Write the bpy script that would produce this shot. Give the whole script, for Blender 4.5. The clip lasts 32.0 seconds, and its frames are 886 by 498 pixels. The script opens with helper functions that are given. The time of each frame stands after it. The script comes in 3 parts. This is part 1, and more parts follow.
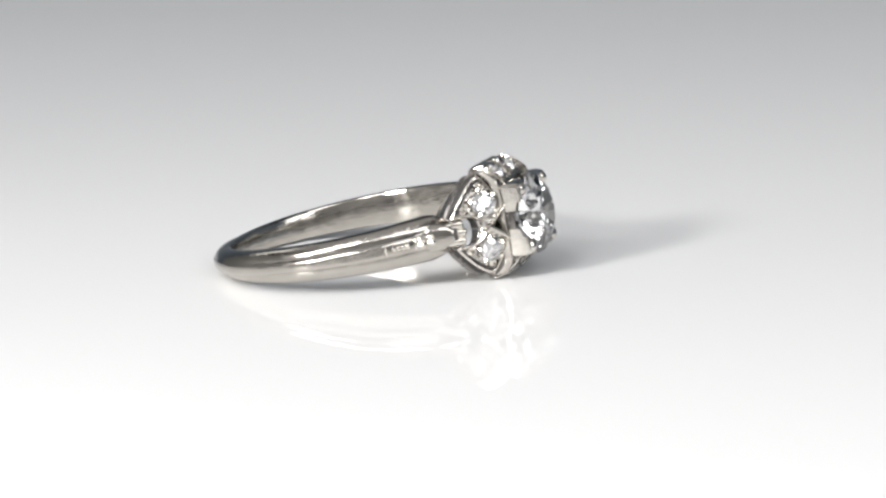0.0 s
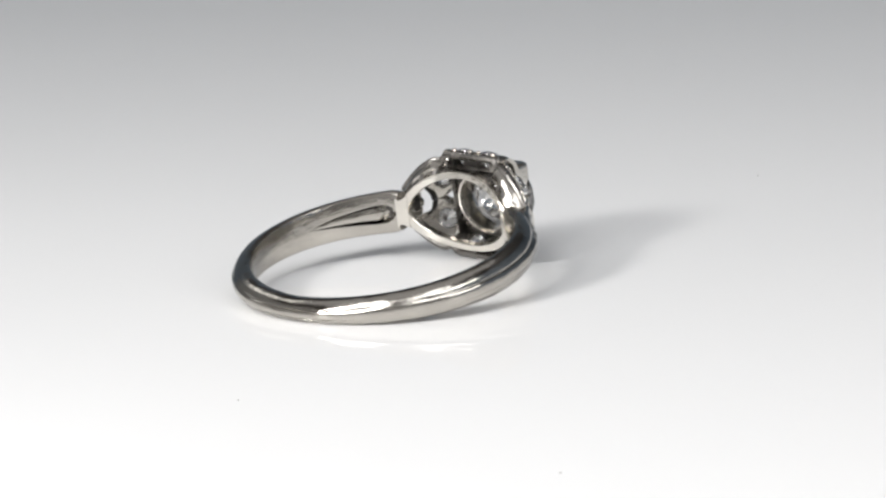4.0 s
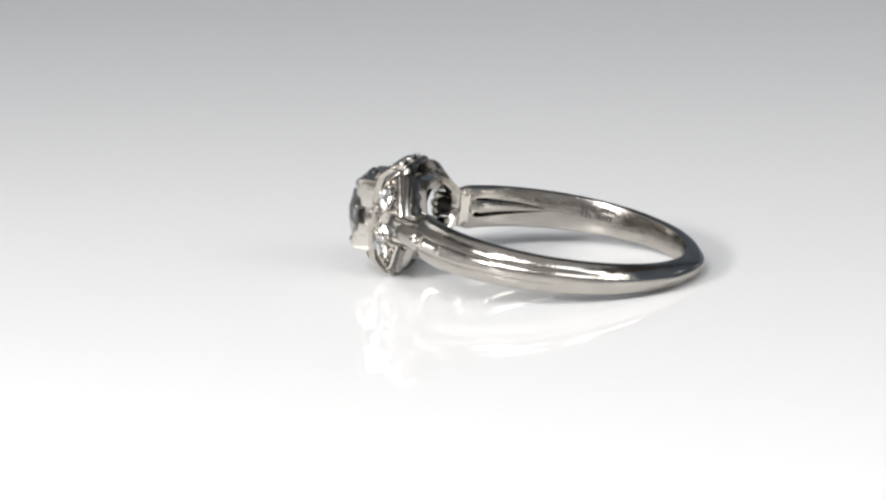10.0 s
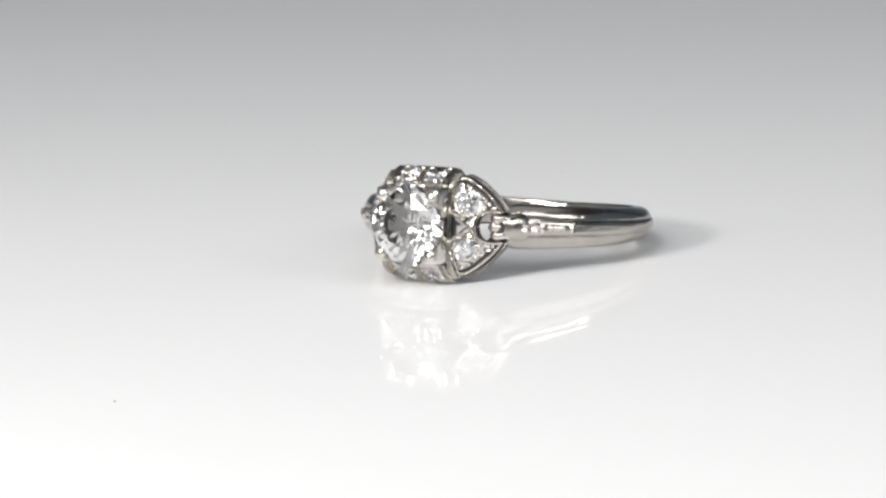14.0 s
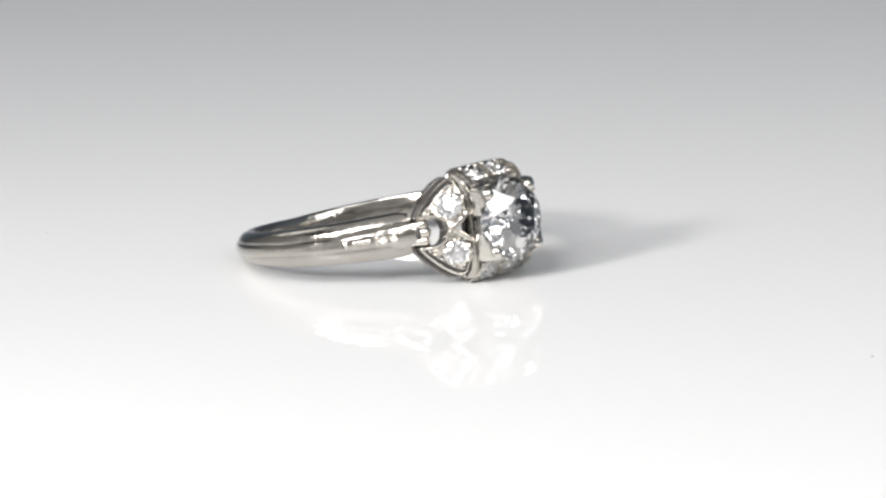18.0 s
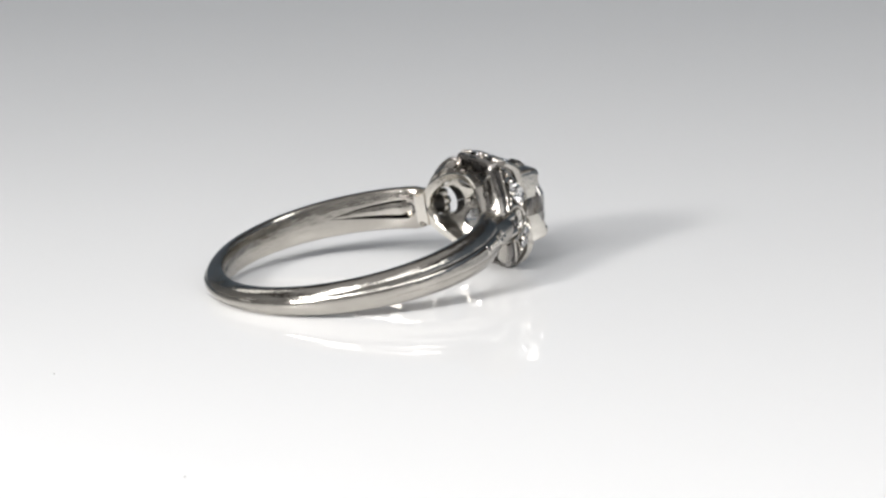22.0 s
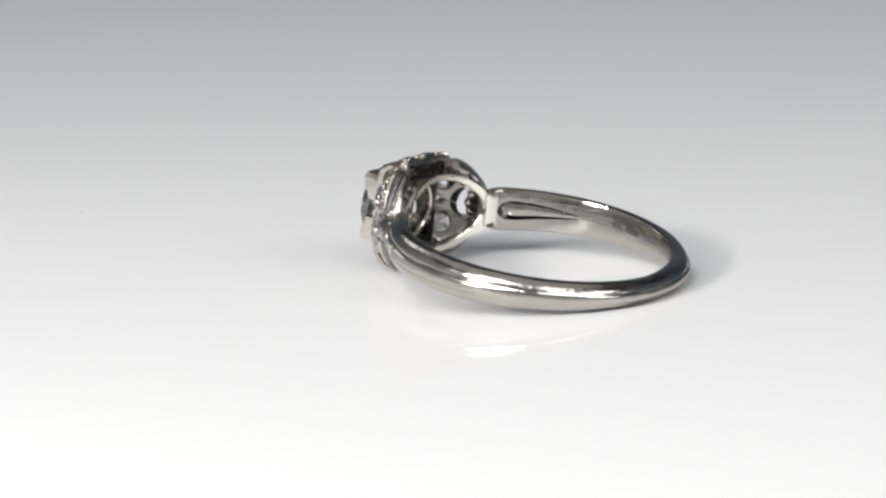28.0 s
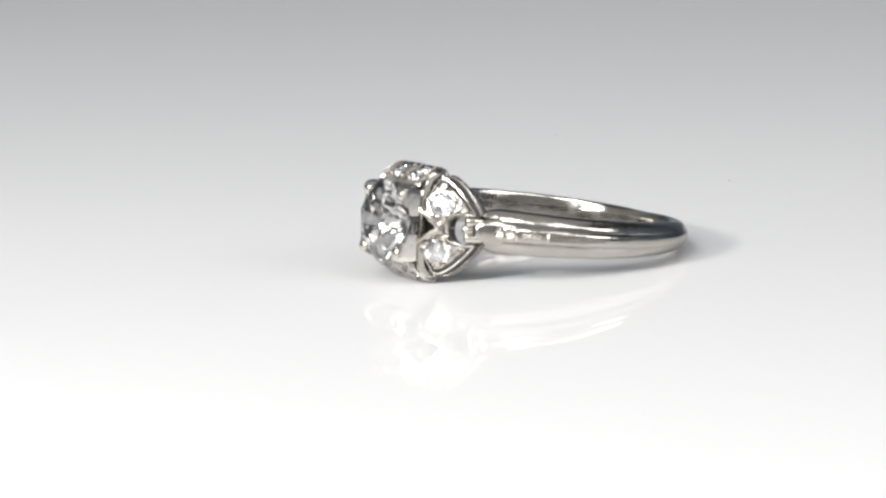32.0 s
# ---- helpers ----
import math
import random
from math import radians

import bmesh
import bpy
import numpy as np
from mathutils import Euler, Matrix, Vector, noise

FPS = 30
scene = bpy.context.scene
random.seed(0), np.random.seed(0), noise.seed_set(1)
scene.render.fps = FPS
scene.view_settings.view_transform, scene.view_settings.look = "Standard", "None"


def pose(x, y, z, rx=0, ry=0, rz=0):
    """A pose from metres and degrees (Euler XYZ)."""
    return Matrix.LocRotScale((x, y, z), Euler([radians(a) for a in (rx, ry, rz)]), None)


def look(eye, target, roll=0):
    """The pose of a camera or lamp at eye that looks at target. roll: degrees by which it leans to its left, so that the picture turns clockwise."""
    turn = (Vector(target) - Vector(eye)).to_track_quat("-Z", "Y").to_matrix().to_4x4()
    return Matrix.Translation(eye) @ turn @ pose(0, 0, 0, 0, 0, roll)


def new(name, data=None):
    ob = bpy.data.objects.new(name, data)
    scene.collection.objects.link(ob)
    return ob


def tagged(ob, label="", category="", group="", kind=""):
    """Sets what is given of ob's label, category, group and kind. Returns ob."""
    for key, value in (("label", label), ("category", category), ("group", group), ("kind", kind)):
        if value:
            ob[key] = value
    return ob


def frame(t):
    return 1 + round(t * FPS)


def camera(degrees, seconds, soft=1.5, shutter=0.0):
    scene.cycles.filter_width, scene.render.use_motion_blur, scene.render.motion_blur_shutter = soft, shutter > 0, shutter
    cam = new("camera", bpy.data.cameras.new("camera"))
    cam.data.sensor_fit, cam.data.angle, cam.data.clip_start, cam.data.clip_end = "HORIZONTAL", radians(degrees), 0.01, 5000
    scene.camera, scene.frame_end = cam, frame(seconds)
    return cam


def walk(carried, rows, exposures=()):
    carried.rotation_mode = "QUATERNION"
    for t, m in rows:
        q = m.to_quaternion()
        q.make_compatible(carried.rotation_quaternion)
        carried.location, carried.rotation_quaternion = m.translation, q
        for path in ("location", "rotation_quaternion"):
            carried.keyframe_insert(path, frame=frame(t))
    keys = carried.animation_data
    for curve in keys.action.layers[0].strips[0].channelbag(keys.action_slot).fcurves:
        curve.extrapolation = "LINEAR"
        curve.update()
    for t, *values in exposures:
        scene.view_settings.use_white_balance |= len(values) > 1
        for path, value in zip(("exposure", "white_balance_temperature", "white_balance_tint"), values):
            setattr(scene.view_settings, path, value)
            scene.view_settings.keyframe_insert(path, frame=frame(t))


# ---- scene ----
# ---- camera: a phone held still, long lens, about 20 cm from the ring ----
cam = camera(16.0, 32.0, soft=2.5)
PITCH, EYE = radians(12.49), Vector((-0.00060, -0.19787, 0.04524))
AIM = EYE + Vector((0, math.cos(PITCH), -math.sin(PITCH)))
walk(cam, [(0.0, look(EYE, AIM, -2.25)), (32.0, look(EYE, AIM, -2.25))],
     [(0.0, 0.04), (3.0, 0.01), (6.0, -0.08), (7.0, -0.07), (8.0, -0.03), (10.0, 0.04), (12.0, 0.00), (14.0, -0.06), (17.0, 0.02), (18.5, 0.01), (20.0, -0.02), (22.0, -0.05), (23.0, -0.03), (25.0, 0.05), (28.0, -0.05), (30.0, -0.03), (32.0, 0.04)])

# ---- world and light ----
world = bpy.data.worlds.new("world")
scene.world = world
world.use_nodes = True
world.node_tree.nodes["Background"].inputs[0].default_value = (0.965, 0.985, 1.02, 1)
world.node_tree.nodes["Background"].inputs[1].default_value = 0.24


def softbox(name, eye, target, w, h, watts, colour):
    lamp = bpy.data.lights.new(name, "AREA")
    lamp.shape, lamp.size, lamp.size_y, lamp.energy, lamp.color = "RECTANGLE", w, h, watts, colour
    ob = new(name, lamp)
    ob.matrix_world = look(eye, target)
    return ob


softbox("key_softbox", (-0.175, -0.165, 0.102), (0, -0.01, 0), 0.042, 0.036, 0.64, (1.0, 0.985, 0.965))
softbox("side_softbox", (0.20, -0.14, 0.13), (0, -0.01, 0), 0.10, 0.08, 0.13, (1.0, 0.99, 0.975))
for lx, ly, lz, watts in ((-0.33, -0.36, 0.35, 0.76), (-0.23, -0.40, 0.42, 0.70), (-0.12, -0.42, 0.48, 0.58), (-0.20, -0.28, 0.52, 0.36), (0.33, -0.36, 0.35, 0.20), (0.24, -0.40, 0.42, 0.22), (0.13, -0.42, 0.48, 0.24), (0.21, -0.28, 0.52, 0.18)):
    softbox("front_spot", (lx, ly, lz), (0, 0.03, 0), 0.12, 0.12, 1.0 * watts, (0.995, 0.99, 0.995))
softbox("back_softbox", (-0.36, 0.34, 0.45), (0, 0, 0), 0.20, 0.20, 0.20, (1.0, 0.99, 0.97))
softbox("ceiling_panel", (-0.04, -0.06, 0.66), (-0.04, -0.06, 0), 0.85, 0.85, 0.84, (0.985, 0.99, 1.0))


# ---- materials ----
def material(name, colour, rough, metal=0.0, grain=0.0, grain_scale=900.0, wear=0.0, wear_scale=300.0, bump=0.0, ior=1.5, wave=0.0, streak=0.0):
    m = bpy.data.materials.new(name)
    m.use_nodes = True
    nt = m.node_tree
    b = nt.nodes["Principled BSDF"]
    b.inputs["Base Color"].default_value = (*colour, 1)
    b.inputs["Roughness"].default_value = rough
    b.inputs["Metallic"].default_value = metal
    b.inputs["IOR"].default_value = ior
    co = nt.nodes.new("ShaderNodeTexCoord")
    fine = nt.nodes.new("ShaderNodeTexNoise")
    fine.inputs["Scale"].default_value = grain_scale
    fine.inputs["Detail"].default_value = 4
    wide = nt.nodes.new("ShaderNodeTexNoise")
    wide.inputs["Scale"].default_value = wear_scale
    wide.inputs["Detail"].default_value = 3
    nt.links.new(co.outputs["Object"], fine.inputs["Vector"])
    nt.links.new(co.outputs["Object"], wide.inputs["Vector"])
    if wear:
        r = nt.nodes.new("ShaderNodeMapRange")
        r.inputs["From Min"].default_value, r.inputs["From Max"].default_value = 0.3, 0.7
        r.inputs["To Min"].default_value, r.inputs["To Max"].default_value = max(0.0, rough - wear), rough + wear
        nt.links.new(wide.outputs["Fac"], r.inputs["Value"])
        nt.links.new(r.outputs["Result"], b.inputs["Roughness"])
    if grain:
        mix = nt.nodes.new("ShaderNodeMix")
        mix.data_type = "RGBA"
        mix.inputs["A"].default_value = (*[c * (1 - grain) for c in colour], 1)
        mix.inputs["B"].default_value = (*[min(1, c * (1 + grain)) for c in colour], 1)
        nt.links.new(wide.outputs["Fac"], mix.inputs["Factor"])
        nt.links.new(mix.outputs["Result"], b.inputs["Base Color"])
    if streak:
        # polishing marks that run round the band
        sep = nt.nodes.new("ShaderNodeSeparateXYZ")
        nt.links.new(co.outputs["Object"], sep.inputs[0])

        def calc(op, a, b, c=0.0):
            node = nt.nodes.new("ShaderNodeMath")
            node.operation = op
            for k, v in enumerate((a, b, c)):
                if isinstance(v, float):
                    node.inputs[k].default_value = v
                else:
                    nt.links.new(v, node.inputs[k])
            return node.outputs[0]

        dx, dy = calc("ADD", sep.outputs[0], 0.00015), calc("ADD", sep.outputs[1], 0.0068)
        turn = calc("ARCTAN2", dy, dx)
        out = calc("SQRT", calc("ADD", calc("MULTIPLY", dx, dx), calc("MULTIPLY", dy, dy)), 0.0)
        high = calc("MULTIPLY_ADD", dy, -0.1566, sep.outputs[2])
        com = nt.nodes.new("ShaderNodeCombineXYZ")
        for k, (v, f) in enumerate(((turn, 5.0), (out, 5200.0), (high, 5200.0))):
            nt.links.new(calc("MULTIPLY", v, f), com.inputs[k])
        marks = nt.nodes.new("ShaderNodeTexNoise")
        marks.inputs["Scale"].default_value, marks.inputs["Detail"].default_value = 1.0, 3
        nt.links.new(com.outputs[0], marks.inputs["Vector"])
        sb = nt.nodes.new("ShaderNodeBump")
        sb.inputs["Strength"].default_value, sb.inputs["Distance"].default_value = 1.0, streak
        nt.links.new(marks.outputs["Fac"], sb.inputs["Height"])
    if bump:
        bp = nt.nodes.new("ShaderNodeBump")
        bp.inputs["Strength"].default_value = bump
        bp.inputs["Distance"].default_value = 0.00005
        nt.links.new(fine.outputs["Fac"], bp.inputs["Height"])
        nt.links.new(bp.outputs["Normal"], b.inputs["Normal"])
        if wave:
            wv = nt.nodes.new("ShaderNodeBump")
            wv.inputs["Strength"].default_value = 1.0
            wv.inputs["Distance"].default_value = wave
            nt.links.new(wide.outputs["Fac"], wv.inputs["Height"])
            nt.links.new(wv.outputs["Normal"], bp.inputs["Normal"])
            if streak:
                nt.links.new(sb.outputs["Normal"], wv.inputs["Normal"])
    return m


PLATINUM = material("polished_platinum", (0.45, 0.428, 0.392), 0.16, 1.0, 0.14, 2500, 0.08, 800, 0.35, wave=0.00006, streak=0.000015)
POLISH = material("polished_platinum_rim", (0.72, 0.69, 0.635), 0.15, 1.0, 0.06, 2500, 0.05, 900, 0.25, wave=0.00004)
PLAIN = material("plain_platinum_plate", (0.62, 0.59, 0.54), 0.18, 1.0, 0.10, 2500, 0.06, 900, 0.3, wave=0.00005)
BRIGHT = material("bright_cut_platinum", (0.68, 0.645, 0.59), 0.16, 1.0, 0.10, 3000, 0.05, 1100, 0.25, wave=0.00008)
CUT = material("bright_cut_ground", (0.58, 0.56, 0.525), 0.17, 1.0, 0.2, 4000, 0.06, 2300, 0.4, wave=0.00024)
# platinum darkened to paint in the shade of gallery, box and back parts
DIM_GALLERY = material("dimmed_gallery", (0.23, 0.218, 0.205), 0.28, 1.0, 0.15, 2500, 0.1, 900, 0.3)
# dark metal of the bar back, also paints shade in the band's hollow
DARK_METAL = material("dark_recess_metal", (0.105, 0.10, 0.095), 0.38, 1.0, 0.2, 2500, 0.1, 900, 0.3)
ACRYLIC = material("white_acrylic", (0.82, 0.82, 0.82), 0.015, 0.0, 0.012, 400, 0.008, 25, 0.0, 1.35)
# colours of the unseen walls shape the light: blue-grey dims and tints, pale bounces
BLUE_GREY = material("blue_grey_wall", (0.30, 0.365, 0.44), 0.8, 0.0, 0.03, 200, 0.05, 8, 0.1)
PALE_BOUNCE = material("pale_bounce_wall", (0.78, 0.765, 0.74), 0.85, 0.0, 0.04, 200, 0.05, 8, 0.1)
# unseen ceiling, dark so that upward-facing metal reflects dark
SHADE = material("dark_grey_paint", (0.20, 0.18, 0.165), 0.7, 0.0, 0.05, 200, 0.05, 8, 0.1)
# near-black: stamp strokes, and the shade of recesses painted onto their walls
RECESS_AND_STAMP = material("recess_shade_and_stamp", (0.035, 0.032, 0.03), 0.55, 0.0, 0.2, 2500, 0.1, 900, 0.3)
DUST = material("grey_dust", (0.42, 0.41, 0.40), 0.9, 0.0, 0.2, 4000, 0.05, 2000, 0.2)


def gem_material():
    m = bpy.data.materials.new("clear_diamond")
    m.use_nodes = True
    nt = m.node_tree
    nt.nodes.remove(nt.nodes["Principled BSDF"])
    g = nt.nodes.new("ShaderNodeBsdfGlass")
    g.inputs["IOR"].default_value, g.inputs["Roughness"].default_value = 2.417, 0.0
    nt.links.new(g.outputs[0], nt.nodes["Material Output"].inputs["Surface"])
    return m


DIAMOND = gem_material()

# ---- mesh tools; ring measures in millimetres: x across the finger, y out through the stone, z along the finger ----
RING_AT = (-0.15, -6.80, 2.10)
TILT, LEAN = 9.1, 0.8
LIE = Matrix.Scale(0.001, 4) @ Matrix.Translation(RING_AT) @ Matrix.Rotation(radians(TILT), 4, "X") @ Matrix.Rotation(radians(LEAN), 4, "Y")


def part(name, bm, mat, parent, label="", smooth=32.0, m=LIE):
    """Link a bmesh as one mesh object under a thing or a part."""
    if m is not None:
        bm.transform(m)
    bmesh.ops.recalc_face_normals(bm, faces=bm.faces)
    for f in bm.faces:
        f.smooth = smooth > 0
    if smooth > 0:
        for e in bm.edges:
            e.smooth = not (len(e.link_faces) == 2 and e.calc_face_angle(0) > radians(smooth))
    me = bpy.data.meshes.new(name)
    bm.to_mesh(me)
    bm.free()
    me.materials.append(mat)
    ob = new(name, me)
    ob.parent = parent
    return tagged(ob, label)


def loft(bm, rows, closed=False, caps=True):
    """Skin rows of points; every row is a closed outline."""
    vs = [[bm.verts.new(p) for p in row] for row in rows]
    n, k = len(vs), len(vs[0])
    for i in range(n if closed else n - 1):
        a, b = vs[i], vs[(i + 1) % n]
        for j in range(k):
            bm.faces.new((a[j], a[(j + 1) % k], b[(j + 1) % k], b[j]))
    if caps and not closed:
        bm.faces.new(vs[0])
        bm.faces.new(vs[-1][::-1])
    return bm


def tube(bm, pts, r, sides=8, closed=False):
    """A round wire along points; r is a number or one radius for each point."""
    pts = [Vector(p) for p in pts]
    n = len(pts)
    rs = r if isinstance(r, (list, tuple)) else [r] * n
    rows, ref = [], None
    for i, p in enumerate(pts):
        a = pts[(i - 1) % n] if closed or i else p
        b = pts[(i + 1) % n] if closed or i < n - 1 else p
        d = (b - a).normalized()
        if ref is None:
            ref = d.orthogonal().normalized()
        ref = (ref - d * ref.dot(d)).normalized()
        up = d.cross(ref)
        rows.append([p + (ref * math.cos(2 * math.pi * s / sides) + up * math.sin(2 * math.pi * s / sides)) * rs[i] for s in range(sides)])
    return loft(bm, rows, closed)


def block(bm, x0, x1, y0, y1, z0, z1, bevel=0.06):
    """A box with rounded edges between two corners."""
    made = bmesh.ops.create_cube(bm, size=1)["verts"]
    for v in made:
        v.co = Vector((x0 if v.co.x < 0 else x1, y0 if v.co.y < 0 else y1, z0 if v.co.z < 0 else z1))
    if bevel:
        es = list({e for v in made for e in v.link_edges})
        bmesh.ops.bevel(bm, geom=es, offset=bevel, segments=2, affect="EDGES", profile=0.5)
    return bm


def ball(bm, c, r, squash=1.0, u=10, v=7):
    bmesh.ops.create_uvsphere(bm, u_segments=u, v_segments=v, radius=r, matrix=Matrix.Translation(c) @ Matrix.Diagonal((1, squash, 1, 1)))
    return bm


def brilliant(r, n=8, uneven=0.0):
    """A round brilliant with its facets, table up along z, girdle at z = 0; uneven for an old hand cut."""
    pts = []
    step = 2 * math.pi / n
    for i in range(n):
        a = i * step
        b = a + step / 2
        for rad, ang, z in ((0.50, a, 0.345), (0.78, b, 0.215), (0.30, b, -0.66), (0.62, a, -0.372), (0.07, a, -0.86)):
            pts.append((rad * math.cos(ang), rad * math.sin(ang), z + (random.uniform(-uneven, uneven) if 0.1 < rad < 0.7 and z < 0.3 else 0)))
    for i in range(2 * n):
        a = i * step / 2
        pts += [(math.cos(a), math.sin(a), 0.025), (math.cos(a), math.sin(a), -0.025)]
    bm = bmesh.new()
    for p in pts:
        bm.verts.new(Vector(p) * r)
    bmesh.ops.convex_hull(bm, input=bm.verts)
    bmesh.ops.dissolve_limit(bm, angle_limit=radians(1.0), verts=bm.verts, edges=bm.edges)
    return bm


def facing(c, normal, spin=0.0):
    """The pose at c whose z axis runs along normal."""
    q = Vector(normal).normalized().to_track_quat("Z", "Y")
    return Matrix.Translation(c) @ q.to_matrix().to_4x4() @ Matrix.Rotation(radians(spin), 4, "Z")


def drill(ob, holes):
    """Cut round holes, given as centre, direction, radius and half length in millimetres, through a part."""
    bm = bmesh.new()
    for c, n, r, half in holes:
        bmesh.ops.create_cone(bm, cap_ends=True, segments=20, radius1=r * 0.9, radius2=r, depth=2 * half, matrix=facing(c, n))
    bm.transform(LIE)
    bmesh.ops.recalc_face_normals(bm, faces=bm.faces)
    me = bpy.data.meshes.new("cutter")
    bm.to_mesh(me)
    bm.free()
    cutter = new("cutter", me)
    mod = ob.modifiers.new("cut", "BOOLEAN")
    mod.operation, mod.solver, mod.object = "DIFFERENCE", "EXACT", cutter
    made = bpy.data.meshes.new_from_object(ob.evaluated_get(bpy.context.evaluated_depsgraph_get()))
    ob.modifiers.remove(mod)
    made.name = ob.name
    ob.data = made
    bpy.data.objects.remove(cutter)
    bpy.data.meshes.remove(me)


def gem(name, c, normal, r, parent, label, spin=0.0, n=8, uneven=0.0):
    bm = brilliant(r, n, uneven)
    bm.transform(facing(c, normal, spin))
    return part(name, bm, DIAMOND, parent, label, smooth=0)


# ---- setting: glossy white table, and unseen walls and ceiling added to shape reflections ----
def sheet(name, x0, x1, y0, y1, z0, z1, mat, label, category):
    bm = bmesh.new()
    block(bm, x0, x1, y0, y1, z0, z1, 0)
    ob = part(name, bm, mat, None, label, smooth=0, m=None)
    return tagged(ob, "", category, "", "structure")


sheet("ground", -0.8, 0.8, -0.70, 1.0, -0.02, 0.0, ACRYLIC, "glossy white acrylic table top, faintly mirroring the ring", "table top")
sheet("wall_back", -0.8, 0.8, 1.0, 1.02, -0.02, 0.7, BLUE_GREY, "unseen blue-grey wall behind the table, added to tint its sheen", "wall")
sheet("wall_left", -0.82, -0.8, -0.72, 1.02, -0.02, 0.7, PALE_BOUNCE, "unseen pale side wall, added to brighten reflections from the left", "wall")
sheet("wall_right", 0.8, 0.82, -0.72, 1.02, -0.02, 0.7, BLUE_GREY, "unseen blue-grey side wall, added to keep the right side dim", "wall")
sheet("wall_front", -0.8, 0.8, -0.72, -0.70, -0.02, 0.7, PALE_BOUNCE, "unseen pale wall behind the lamps, added to brighten the stone", "wall")
sheet("ceiling", -0.82, 0.82, -0.72, 1.02, 0.7, 0.72, SHADE, "unseen dark grey ceiling, added to keep upward reflections dark", "ceiling")

# ---- the ring ----
R_IN = 8.30
END = 57.6
ring = tagged(new("ring"), "vintage platinum ring with a round diamond, lying on white acrylic", "ring")


def at(a, r, z):
    return (r * math.cos(a), r * math.sin(a), z)


def half_height(s):
    return 0.72 + 0.74 * s


def shank_row(deg):
    """The cross-section of the shank at an angle; hollowed on the finger side near the head."""
    a = radians(deg)
    s = abs(deg + 90) / (90 + END)
    up = abs(deg + 90) - 90
    h = half_height(s) * (1 - 0.10 * max(0.0, (up - 54.0) / (END - 54.0)) ** 2)
    w = d = 0.012
    if 17 < up < 57.0:
        g = (up - 17) / 40.0
        w = max(0.012, 0.64 * min(1, g * 1.3) ** 0.7 * min(1, (57.0 - up) / 4.2) ** 0.5)
        d = max(0.012, 0.75 * min(1, g * 1.6) * min(1, (57.0 - up) / 1.0))
    ridge = 0.24
    if 49.0 < up < 57.0:
        ridge, d = 0.24 + 0.76 * min(1.0, (up - 49.0) / 4.0), d * 1.15
    t = 1.32 - 0.05 * s
    gr = 0.07 * max(0.0, 1 - 1.6 * s)
    # the raised middle strip of the shoulders melts into a plain half-round towards the back
    k = min(1.0, max(0.0, (s - 0.28) / 0.36))
    k = max(k * k * (3 - 2 * k), 0.8 * max(0.0, 1 - s / 0.24) ** 0.7)
    flank = [(1.13 + 0.02 * (1 - k), 0.46), (1.195 + k * (1.12 - gr - 1.195), 0.39), (1.235 + k * (1.13 - gr - 1.235), 0.34), (1.262 + k * (t - 0.07 - 1.262), 0.29), (1.315 + k * (t - 1.315), 0.14)]
    prof = [(0.07, -0.94 * h), (0, -0.80 * h), (0, -w), (d, -0.90 * w), (ridge * d, -0.64 * w), (0.6 * ridge * d, -0.2 * w), (0.6 * ridge * d, 0.2 * w), (ridge * d, 0.64 * w), (d, 0.90 * w), (0, w), (0, 0.80 * h), (0.07, 0.94 * h),
            (0.22, h), (0.50, 0.985 * h), (0.80, 0.87 * h), (1.02, 0.66 * h), *[(r, f * h) for r, f in flank],
            *[(r, -f * h) for r, f in reversed(flank)], (1.02, -0.66 * h), (0.80, -0.87 * h), (0.50, -0.985 * h), (0.22, -h)]
    # the ends are cut square to the head, not along the radius
    shear = radians(3.1) * max(0.0, (up - 44) / 9.5) * (1 if deg > -90 else -1)
    return [at(a + shear * r, R_IN + r, z) for r, z in prof]


bm = bmesh.new()
degs = [END + 0.3 - i * (180 + 2 * END + 0.6) / 220 for i in range(221)]
loft(bm, [shank_row(d) for d in degs])
shank = part("shank", bm, PLATINUM, ring, "polished knife-edged platinum band", smooth=38)

